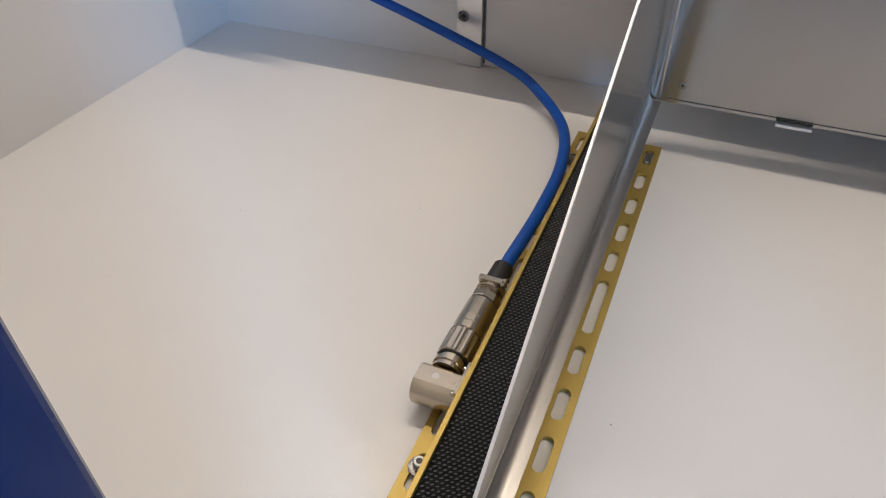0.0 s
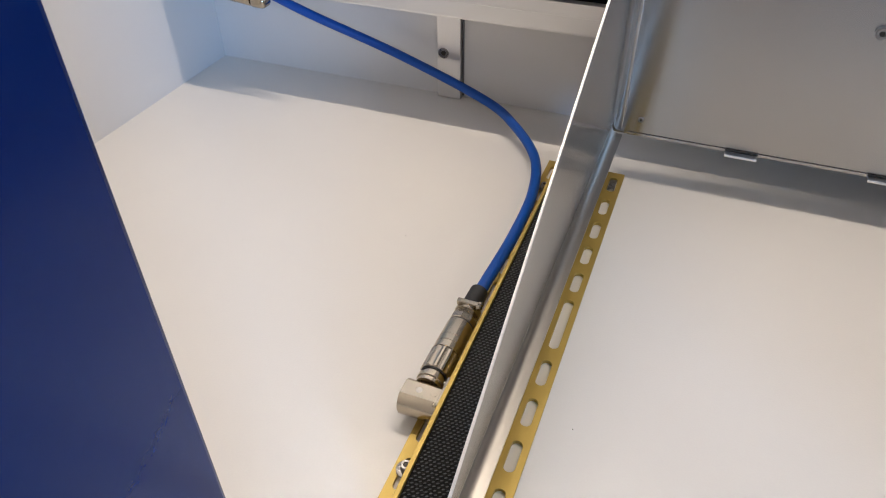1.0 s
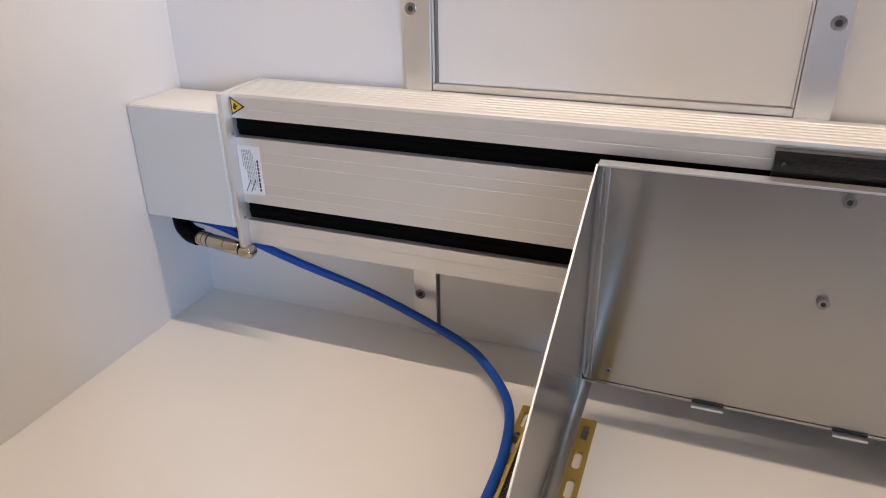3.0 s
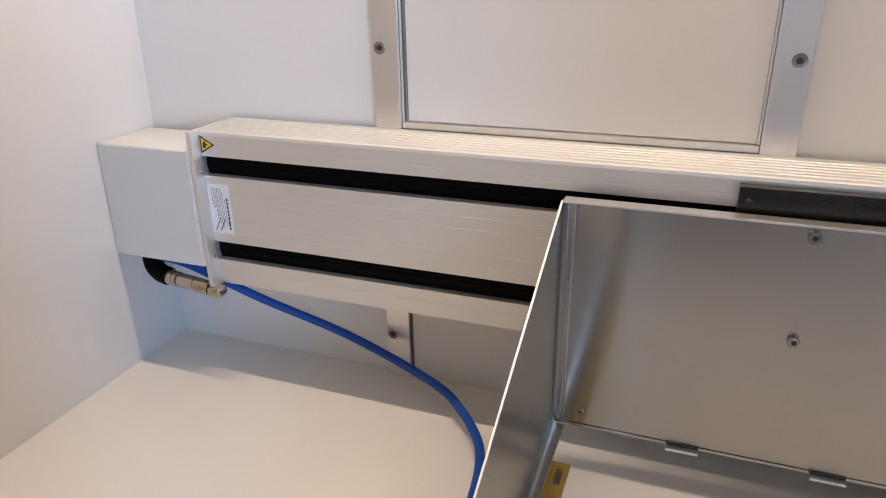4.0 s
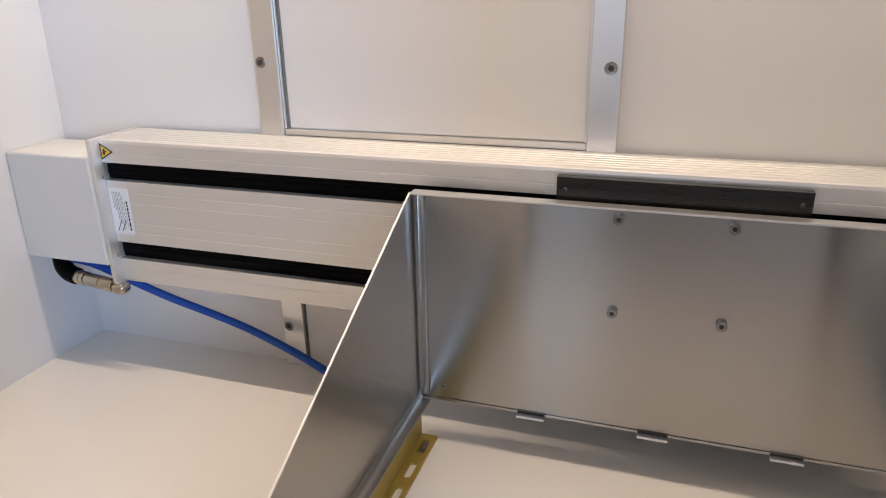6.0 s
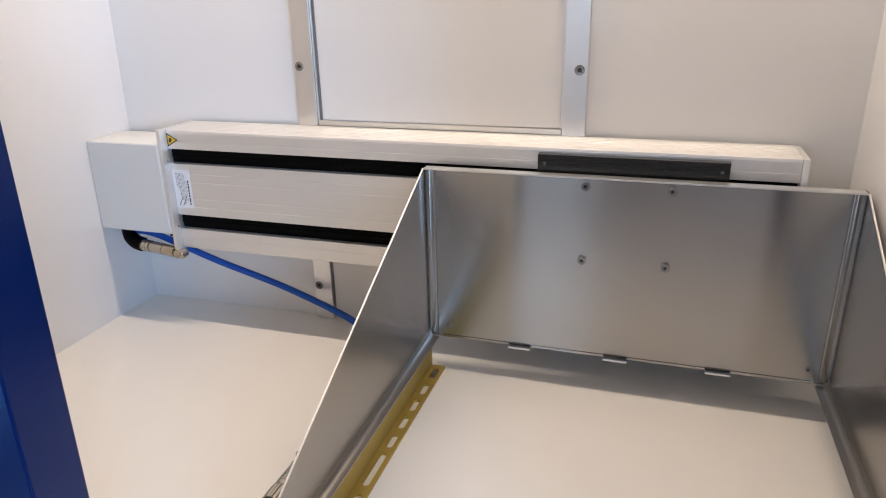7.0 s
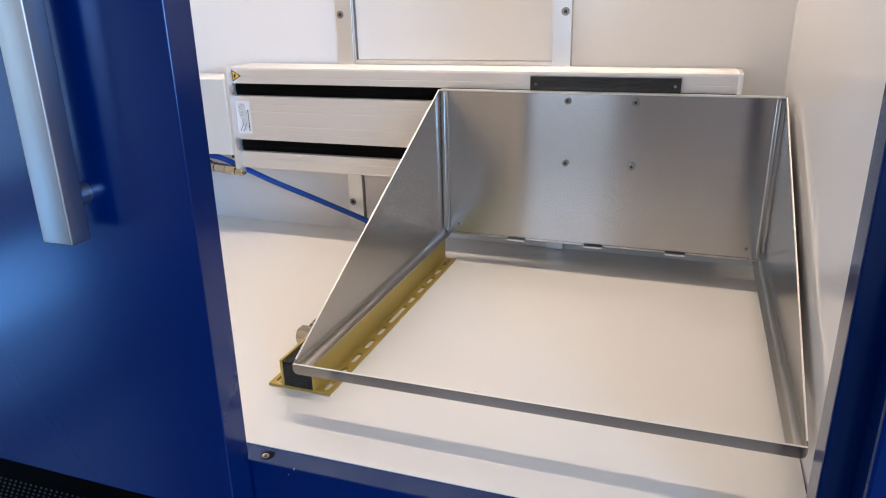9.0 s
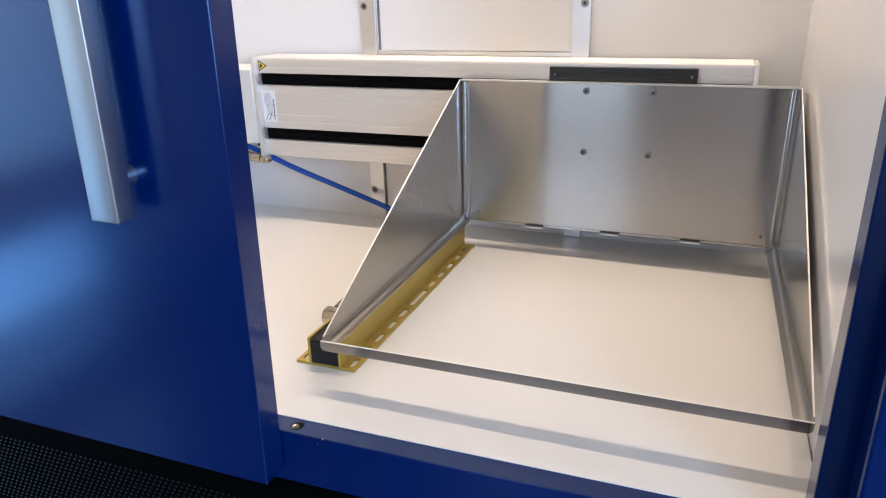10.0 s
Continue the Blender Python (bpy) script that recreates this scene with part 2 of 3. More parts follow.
structure("wall_back", box(XL, XR, YB, YB + 0.02, -0.02, TOP), WALL_WHITE, "white powder-coated rear wall behind the linear axis", "wall")
structure("ceiling", box(XL - 0.02, XR + 0.02, 0.376, YB + 0.02, TOP, TOP + 0.02), WALL_WHITE, "white inner ceiling panel of the cabinet", "ceiling")

# the blue front stands one degree askew to the rear wall
ASKEW = Matrix.Translation((0, 0.34, 0)) @ Matrix.Rotation(radians(1.0), 4, "Z") @ Matrix.Translation((0, -0.34, 0))


def front(name, bm, label, category, mat=None):
    bm.transform(ASKEW)
    return structure(name, bm, mat or BLUE, label, category)


SY0, SY1 = 0.3285, 0.3640
sill = front("door_sill", box(-0.80, 0.70, SY0, SY1, -0.080, -0.0014, 0.0012), "glossy dark blue painted steel sill under the opening", "sill")
front("trim_right", box(0.600, 0.70, SY0, SY1, -0.0012, 1.36, 0.002), "glossy dark blue painted door frame post", "door frame")
front("trim_top", box(-0.80, 0.5998, SY0, SY1, 1.22, 1.36, 0.002), "glossy dark blue painted frame head above the opening", "door frame")
front("trim_left", box(-0.80, -0.7005, SY0, SY1, -0.0012, 1.2198, 0.002), "glossy dark blue painted door frame post behind the sliding door", "door frame")
front("trim_cover", box(0.626, 0.72, 0.290, 0.3280, -0.60, 1.36, 0.004), "blue painted outer cover strip beside the frame post", "door frame")
part("recess", revolve([(0, 0.0088), (0.0003, 0.0088)], Matrix.Translation((0.0015, 0.3435, -0.0015)), 28), BLACK_BAND, sill, "dark countersunk hole")
socket_screw(sill, (0.0005, 0.3405, -0.0011), (0, 0, 1), r=0.0046, countersunk=True, mat=SCREW)

# small chips in the paint along the sill's edge
for x, y, z, s in ((0.0470, 0.3290, -0.0018, 0.0010), (0.0390, 0.3285, -0.0110, 0.0006)):
    part("paint_chip", revolve([(-0.0003, s), (0.0003, s * 0.7)], ASKEW @ Matrix.Translation((x, y, z)) @ Matrix.Rotation(radians(60), 4, "X"), 7), WALL_WHITE, sill, "pale chip in the paint")


def grille():
    """The black perforated base panel under the sill, with its rows of small raised rims."""
    g = thing("grille_panel", "black perforated metal base panel under the blue door", "panel")
    part("sheet", box(-0.80, 0.70, 0.345, 0.351, -0.60, -0.0802), GRILLE, g)
    verts, faces = [], []
    step, r = 0.0100, 0.0024
    for j in range(17):
        for i in range(130):
            x = -0.78 + step * (i + 0.5 * (j % 2))
            z = -0.150 - step * 0.8 * j
            base = len(verts)
            for k in range(6):
                a = math.pi * k / 3
                verts.append((x + r * math.cos(a), 0.345, z + r * math.sin(a)))
            for k in range(6):
                a = math.pi * k / 3
                verts.append((x + 0.55 * r * math.cos(a), 0.3432, z + 0.55 * r * math.sin(a)))
            for k in range(6):
                q = (k + 1) % 6
                faces.append((base + k, base + q, base + 6 + q, base + 6 + k))
            faces.append(tuple(base + 6 + k for k in range(6)))
    me = bpy.data.meshes.new("knobs")
    me.from_pydata(verts, [], faces)
    me.materials.append(GRILLE_RIM)
    ob = new("perforation", me)
    ob.parent = g
    tagged(ob, kind="stuff")
    g.matrix_world = ASKEW
    return g


grille()


def sliding_door():
    d = thing("sliding_door", "glossy blue painted sliding cabinet door, pushed half open", "door", at=(-0.4, 0.32, -0.07))
    inv = Matrix.Translation((0.4, -0.32, 0.07))

    def put(name, bm, mat, parent=d, label="", smooth=False):
        if parent is d:
            bm.transform(inv)
        return part(name, bm, mat, parent, label, smooth)
    put("panel", box(-0.80, -0.0150, 0.2875, 0.3268, -0.052, 1.34, 0.0015, 3), BLUE)
    put("inner_lining", box(-0.79, -0.0235, 0.3269, 0.3279, -0.042, 1.33), WALL_WHITE, d, "white sheet on the door's inner side")
    h = put("handle", box(-0.1720, -0.1330, 0.2420, 0.2680, 0.302, 1.00, 0.0022, 3), HANDLE, d, "square satin stainless steel pull bar", True)
    for z in (0.346, 0.956):
        pin = revolve([(0, 0.0128), (0.0192, 0.0128)], along((-0.1525, 0.2682, z), (-0.1525, 0.2875, z)), 28)
        pin.transform(inv)
        part("standoff", pin, HANDLE, h, "round steel standoff", True)
        scr = revolve([(0, 0.0028), (0.003, 0.0028), (0.0034, 0.002)], along((-0.1525, 0.276, z - 0.0100), (-0.1525, 0.276, z - 0.02)), 12)
        scr.transform(inv)
        part("grub_screw", scr, SCREW, h, "", True)
    return d


door = sliding_door()
door.matrix_world = ASKEW @ door.matrix_basis @ Matrix.Rotation(radians(0.8), 4, "Y")


# ---- back wall: strips and panel ----
def mounting_strip(name, x0, x1, z0, z1, screws, label):
    s = thing(name, label, "mounting strip", "aluminium strips on the rear wall")
    part("bar", box(x0, x1, 1.1705, 1.1818, z0, z1, 0.0008), STRIP_ALU, s)
    for z in screws:
        socket_screw(s, ((x0 + x1) / 2 - 0.008 if x0 < 0 else (x0 + x1) / 2 + 0.006, 1.1705, z), (0, -1, 0), r=0.0082, countersunk=True)
    return s


mounting_strip("mounting_strip", -0.299, -0.262, 0.001, 1.24, (0.072, 0.496, 0.92), "vertical anodised aluminium mounting strip screwed to rear wall")
mounting_strip("mounting_strip", 0.180, 0.2175, 0.001, 1.24, (0.072, 0.496, 0.92), "vertical anodised aluminium mounting strip beside the framed panel")
p = thing("framed_panel", "white rear access panel held in thin aluminium edging", "panel")
part("sheet", box(-0.254, 0.176, 1.1785, 1.1817, 0.402, 1.235), PANEL_WHITE, p)
part("edging", box(-0.2615, 0.1795, 1.1735, 1.1816, 0.391, 0.4005, 0.001), STRIP_ALU, p, "bright aluminium bottom edging")
part("edging", box(-0.2615, -0.2585, 1.1745, 1.1816, 0.401, 1.235, 0.0006), STRIP_ALU, p)
part("gasket", box(-0.2580, -0.2545, 1.1775, 1.1816, 0.401, 1.235, 0.0006), GREY_RUBBER, p, "dark grey rubber gasket")
part("edging", box(0.1765, 0.1795, 1.1760, 1.1816, 0.401, 1.235, 0.0006), STRIP_ALU, p)
# lower joint line beside the left strip
lp = thing("lower_panel", "white lower rear panel beside the mounting strip", "panel")
part("sheet", box(-0.2588, 0.1795, 1.1790, 1.1817, 0.004, 0.33), PANEL_WHITE, lp)
part("gasket", box(-0.2615, -0.2590, 1.1780, 1.1816, 0.004, 0.33, 0.0006), GREY_RUBBER, lp, "dark grey rubber gasket")

# light strip under the ceiling
ls = thing("light_strip", "slim white ceiling light strip near the rear wall", "lamp")
part("housing", box(-0.674, 0.618, LAMP_Y - 0.040, LAMP_Y + 0.040, LAMP_Z - 0.005, TOP - 0.0005, 0.002), WALL_WHITE, ls)


# ---- the linear axis ----
AX0, AX1, AY, AYB = -0.5265, 0.527, 1.085, 1.1700


def groove_face(y, z0, z1, grooves, out=-1, w=0.0010, d=0.0004):
    """Points down a front band from z0 to z1 with fine grooves."""
    pts = [(y, z0)]
    for g in grooves:
        pts += [(y, g + w), (y + d, g + w * 0.6), (y + d, g - w * 0.6), (y, g - w)]
    return pts + [(y, z1)]


def linear_axis():
    ax = thing("linear_axis", "silver anodised aluminium linear axis mounted on the rear wall", "linear axis")
    sec = []
    # top surface from back to front with raised ridges
    sec += [(AYB, 0.3915)]
    for k in range(6):
        y = AYB - 0.012 - 0.0115 * k
        sec += [(y, 0.3908), (y - 0.0012, 0.3894), (y - 0.0030, 0.3894), (y - 0.0042, 0.3908)]
    sec += [(AY + 0.004, 0.3902), (AY + 0.0012, 0.3890), (AY, 0.385)]
    sec += groove_face(AY, 0.384, 0.3555, (0.3690,))
    sec += [(AY + 0.0125, 0.3555), (AY + 0.0125, 0.3275)]
    sec += groove_face(AY, 0.3275, 0.2290, (0.3100, 0.2940, 0.2620, 0.2460))
    sec += [(AY + 0.0125, 0.2290), (AY + 0.0125, 0.2005)]
    sec += groove_face(AY, 0.2005, 0.1650, (0.1850,))
    sec += [(AY + 0.0012, 0.1622), (AY + 0.004, 0.1612), (AYB, 0.1612)]
    part("profile", extrude_x(sec, AX0, AX1), ALU, ax)
    for z0, z1 in ((0.3285, 0.3545), (0.2015, 0.2280)):
        mid = (z0 + z1) / 2
        band = extrude_x([(AY + 0.0120, z0), (AY + 0.0120, z1), (AY + 0.0090, z1), (AY + 0.0075, mid + 0.006), (AY + 0.0085, mid + 0.004),
                          (AY + 0.0070, mid), (AY + 0.0085, mid - 0.006), (AY + 0.0095, z0)], AX0 + 0.0005, AX1 - 0.0005)
        part("cover_band", band, BLACK_BAND, ax, "black sealing strip in the slot")
    for x0, x1, y0, z0, z1 in ((-0.5350, -0.5270, 1.068, 0.1585, 0.3920), (0.5275, 0.536, 1.080, 0.1585, 0.3905)):
        part("end_plate", box(x0, x1, y0, AYB, z0, z1, 0.0012), ALU, ax, smooth=True)
    part("mounting_block", box(-0.295, -0.266, 1.1702, 1.1704, 0.17, 0.38), STRIP_ALU, ax)
    part("mounting_block", box(0.184, 0.214, 1.1702, 1.1704, 0.17, 0.38), STRIP_ALU, ax)
    # motor housing beside the end plate
    # its outer side follows the leaning wall
    shell = box(-0.6995, -0.5355, 1.0665, AYB, 0.1935, 0.3665, 0.002)
    cover = box(-0.6985, -0.5365, 1.0645, 1.0663, 0.1950, 0.3650, 0.0006)
    for v in (*shell.verts, *cover.verts):
        if v.co.x < -0.6:
            v.co.x += LEAN * v.co.z
    mh = part("motor_housing", shell, BOX_GREY, ax, "pale grey sheet metal motor cover", True)
    part("front_cover", cover, BOX_GREY, mh)
    part("gland", revolve([(0, 0.006), (0.009, 0.006)], along((-0.547, 1.085, 0.1935), (-0.547, 1.085, 0.18)), 20), BLACK_RUBBER, mh)
    # small stop screws inside the slots
    for z in (0.334, 0.207):
        socket_screw(ax, (-0.5269, 1.079, z), (1, 0, 0), r=0.0022, h=0.003)
    # warning sticker
    tri = [(-0.5258, 0.3590), (-0.5258, 0.3850), (-0.5028, 0.3720)]

    def flat(points, y, t):
        bm = bmesh.new()
        f = bm.faces.new([bm.verts.new((x, y, z)) for x, z in points])
        ext = bmesh.ops.extrude_face_region(bm, geom=[f])
        bmesh.ops.translate(bm, verts=[g for g in ext["geom"] if isinstance(g, bmesh.types.BMVert)], vec=(0, -t, 0))
        return bm
    st = part("warning_sticker", flat(tri, AY - 0.0001, 0.0003), BLACK, ax, "yellow triangular warning sticker with black rim")
    cx, cz = sum(q[0] for q in tri) / 3, sum(q[1] for q in tri) / 3
    part("yellow_field", flat([(cx + (x - cx) * 0.74, cz + (z - cz) * 0.74) for x, z in tri], AY - 0.0004, 0.0002), YELLOW, st)
    mark = [(-0.5200, 0.3690), (-0.5180, 0.3760), (-0.5150, 0.3765), (-0.5145, 0.3735), (-0.5105, 0.3725), (-0.5145, 0.3710), (-0.5150, 0.3675), (-0.5180, 0.3670)]
    part("symbol", flat([(x - 0.0023, z) for x, z in mark], AY - 0.0006, 0.0002), BLACK, st)
    # rating label with unreadable lines of print, turned on its side
    lab = part("rating_label", box(-0.5262, -0.4895, AY - 0.0005, AY - 0.0001, 0.2430, 0.3160), LABEL, ax, "white rating label with small black print")
    rng = random.Random(4)
    for k, (x, w, top, long) in enumerate(((-0.4950, 0.0026, 0.302, 0.047), (-0.4990, 0.0010, 0.300, 0.040), (-0.5020, 0.0008, 0.312, 0.050), (-0.5045, 0.0009, 0.316, 0.060),
                                           (-0.5070, 0.0009, 0.316, 0.062), (-0.5100, 0.0014, 0.316, 0.052), (-0.5130, 0.0014, 0.316, 0.045), (-0.5160, 0.0014, 0.316, 0.030), (-0.5190, 0.0010, 0.316, 0.026))):
        top -= 0.0055
        z = top
        while z > top - long:
            step = rng.uniform(0.003, 0.009)
            part("print_bar", box(x - w / 2, x + w / 2, AY - 0.0007, AY - 0.0005, max(z - step, top - long), z), INK if k else BLACK, lab)
            z -= step + 0.0012
    for k in range(2):
        bar = box(-0.0006, 0.0006, AY - 0.0007, AY - 0.0005, -0.011, 0.011)
        bar.transform(Matrix.Translation((-0.5145 + 0.008 * k, 0, 0.257)) @ Matrix.Translation((0, AY, 0)) @ Matrix.Rotation(radians(28), 4, "Y") @ Matrix.Translation((0, -AY, 0)))
        part("print_bar", bar, BLACK, lab)
    # the dark carriage that carries the tray
    hole = [obround(-0.1270, 0.0095, 0.0056, 0.0055, 6), obround(0.1270, 0.0095, 0.0056, 0.0055, 6)]
    plate = sheet([(-0.137, -0.15), (0.137, -0.15), (0.137, 0.0240), (-0.137, 0.0240)], hole, Matrix.Translation((0.297, 1.0825, 0.3585)) @ Matrix.Rotation(radians(90), 4, "X"), 0.0130)
    car = part("carriage", plate, CARRIAGE, ax, "dark steel carriage plate")
    for x in (0.170, 0.424):
        part("hole_plug", revolve([(0, 0.0040), (0.003, 0.0040)], along((x, 1.0800, 0.368), (x, 1.0770, 0.368)), 14), STEEL_EDGE, car)
    return ax


linear_axis()


# ---- the hanging steel tray ----
def tray():
    t = thing("steel_tray", "bottomless brushed stainless sheet-metal tray bolted to the axis carriage", "tray")
    X0, X1, YBK, YFR, ZB, ZT = -0.0180, 0.6110, 1.060, 0.447, 0.055, 0.357
    th = 0.0022
    # back plate with a forward lip along its top
    XB = X1 - 0.0050
    back = box(X0 + 0.0015, XB - 0.0015, YBK, YBK + th, ZB + 0.001, ZT, 0.0005)
    part("back_plate", back, STEEL, t)
    part("lip", box(X0 + 0.002, XB - 0.002, YBK - 0.018, YBK - 0.0002, ZT - 0.0018, ZT + 0.0006, 0.0006), STRIP_ALU, t)
    # unseen strip, added to keep lamp light off the floor behind the plate
    part("light_baffle", box(X0 + 0.075, XB - 0.012, YBK + th + 0.0001, 1.0840, 0.3395, 0.3412, 0.0005), STEEL, t, "unseen baffle strip added to block light behind the plate")
    for side, x, s in (("l", X0, 1), ("r", X1, -1)):
        # triangular side with a rounded front corner
        skew = 0.008 if s < 0 else 0.0
        prof = [(YBK + 0.002, ZB), (YBK + 0.002, ZT), (YBK - 0.016, ZT), (YFR + skew + 0.007, ZB + 0.017), (YFR + skew + 0.002, ZB + 0.013), (YFR + skew, ZB + 0.008), (YFR + skew + 0.001, ZB + 0.003), (YFR + skew + 0.004, ZB)]
        bm = bmesh.new()
        f = bm.faces.new([bm.verts.new((x, y, z)) for y, z in prof])
        ext = bmesh.ops.extrude_face_region(bm, geom=[f])
        bmesh.ops.translate(bm, verts=[g for g in ext["geom"] if isinstance(g, bmesh.types.BMVert)], vec=(s * th, 0, 0))
        bmesh.ops.recalc_face_normals(bm, faces=bm.faces)
        bmesh.ops.bevel(bm, geom=bm.edges[:], offset=0.0005, segments=1, affect="EDGES")
        rear = XB if s < 0 else X0
        for v in bm.verts:
            v.co.x += (rear - x) * (v.co.y - YFR) / (YBK - YFR)
        part("side_plate", bm, STEEL_SIDE, t)
        # cut edge along the slope, lamp reflection put into its pale colour
        p0, p1 = Vector((YBK - 0.016, ZT)), Vector((YFR + skew + 0.007, ZB + 0.017))
        d = (p1 - p0).normalized()
        n = Vector((d.y, -d.x))
        rim = bmesh.new()
        ends = []
        for q, xr in ((p0, rear), (p1, x)):
            ends.append([rim.verts.new((xr + s * u, *(q + n * w))) for u, w in ((-0.0001, -0.0008), (th + 0.0001, -0.0008), (th - 0.0002, 0.0005), (0.0002, 0.0005))])
        for i in range(4):
            rim.faces.new((ends[0][i], ends[0][(i + 1) % 4], ends[1][(i + 1) % 4], ends[1][i]))
        rim.faces.new(ends[0][::-1])
        rim.faces.new(ends[1])
        part("rim", rim, EDGE_SHINE, t, "cut edge coloured pale for the lamp reflection")
        # bottom flange turned inwards with a round bend
        sec = [(0.0002, 0.0145)]
        for k in range(7):
            a = math.pi / 2 * k / 6
            sec.append((0.0002 + 0.0110 * (1 - math.cos(a)), 0.0120 - 0.0120 * math.sin(a)))
        wide = 0.0165 if s > 0 else 0.0188
        sec += [(wide, 0.0), (wide, 0.0018)]
        for k in range(7):
            a = math.pi / 2 * (1 - k / 6)
            sec.append((0.0024 + 0.0090 * (1 - math.cos(a)), 0.0120 - 0.0102 * math.sin(a)))
        sec.append((0.0024, 0.0145))
        fl = bmesh.new()
        a = [fl.verts.new((x + s * (u + 0.0001), YFR + skew + 0.003, ZB + w - 0.0006)) for u, w in sec]
        b = [fl.verts.new((rear + s * (u + 0.0001), YBK - 0.004, ZB + w - 0.0006)) for u, w in sec]
        for i in range(len(a)):
            j = (i + 1) % len(a)
            fl.faces.new((a[i], a[j], b[j], b[i]))
        fl.faces.new(a[::-1])
        fl.faces.new(b)
        part("bottom_flange", fl, STEEL_EDGE, t, smooth=True)
        # upright return strip in the rear corner
        xs = (rear + s * 0.0060, rear + s * 0.0150)
        part("corner_strip", box(min(xs), max(xs), YBK - 0.0045, YBK - 0.0004, ZB + 0.008, ZT - 0.003, 0.0007), STEEL, t, smooth=True)
    # front bar with rounded lower corners
    outline = [(X0 + 0.0005, ZB + 0.0135)]
    for cx, a0 in ((X0 + 0.0075, 180), (X1 - 0.0075, 270)):
        outline += [(cx + 0.007 * math.cos(radians(a0 + 15 * k)), ZB + 0.006 + 0.007 * math.sin(radians(a0 + 15 * k))) for k in range(7)]
    outline.append((X1 - 0.0005, ZB + 0.0135))
    bar = sheet(outline, [], Matrix.Translation((0, YFR + 0.0012, 0)) @ Matrix.Rotation(radians(90), 4, "X"), 0.0024)
    for v in bar.verts:
        v.co.y += 0.008 * (v.co.x - X0) / (X1 - X0)
    part("front_bar", bar, STEEL, t)
    # pale strip with the same painted shine along the bar's top edge
    rim = box(X0 + 0.0006, X1 - 0.0006, YFR - 0.0013, YFR + 0.0013, ZB + 0.0132, ZB + 0.0141, 0.0003)
    for v in rim.verts:
        v.co.y += 0.008 * (v.co.x - X0) / (X1 - X0)
    part("rim", rim, EDGE_SHINE, t, "cut edge coloured pale for the lamp reflection")
    fl = box(X0 + 0.015, X1 - 0.019, YFR + 0.0014, YFR + 0.0150, ZB - 0.0005, ZB + 0.0013, 0.0005)
    for v in fl.verts:
        v.co.y += 0.008 * (v.co.x - X0) / (X1 - X0)
    part("front_flange", fl, STEEL_EDGE, t)
    part("bottom_edge", box(X0 + 0.022, XB - 0.024, YBK - 0.0014, YBK - 0.0003, ZB + 0.001, ZB + 0.005, 0.0004), STEEL, t)
    for x in (0.140, 0.296, 0.451):
        part("tab", box(x - 0.0185, x + 0.0185, YBK - 0.0100, YBK - 0.0016, ZB - 0.0014, ZB + 0.0022, 0.0008), STRIP_ALU, t, "short bent sheet-metal tab")
        part("slot", box(x - 0.0185, x + 0.0185, YBK - 0.0026, YBK - 0.0015, ZB + 0.0022, ZB + 0.0050, 0.0003), DARK_STEEL, t, "dark slot above the tab")
    for x, z in ((0.235, 0.3400), (0.359, 0.3400), (0.235, 0.221), (0.359, 0.221)):
        socket_screw(t, (x, YBK, z), (0, -1, 0), r=0.0062, h=0.0062)
    for x in (0.0175, 0.5750):
        socket_screw(t, (x, YBK, 0.0785), (0, -1, 0), r=0.0035, h=0.0022)
    return t


tray()


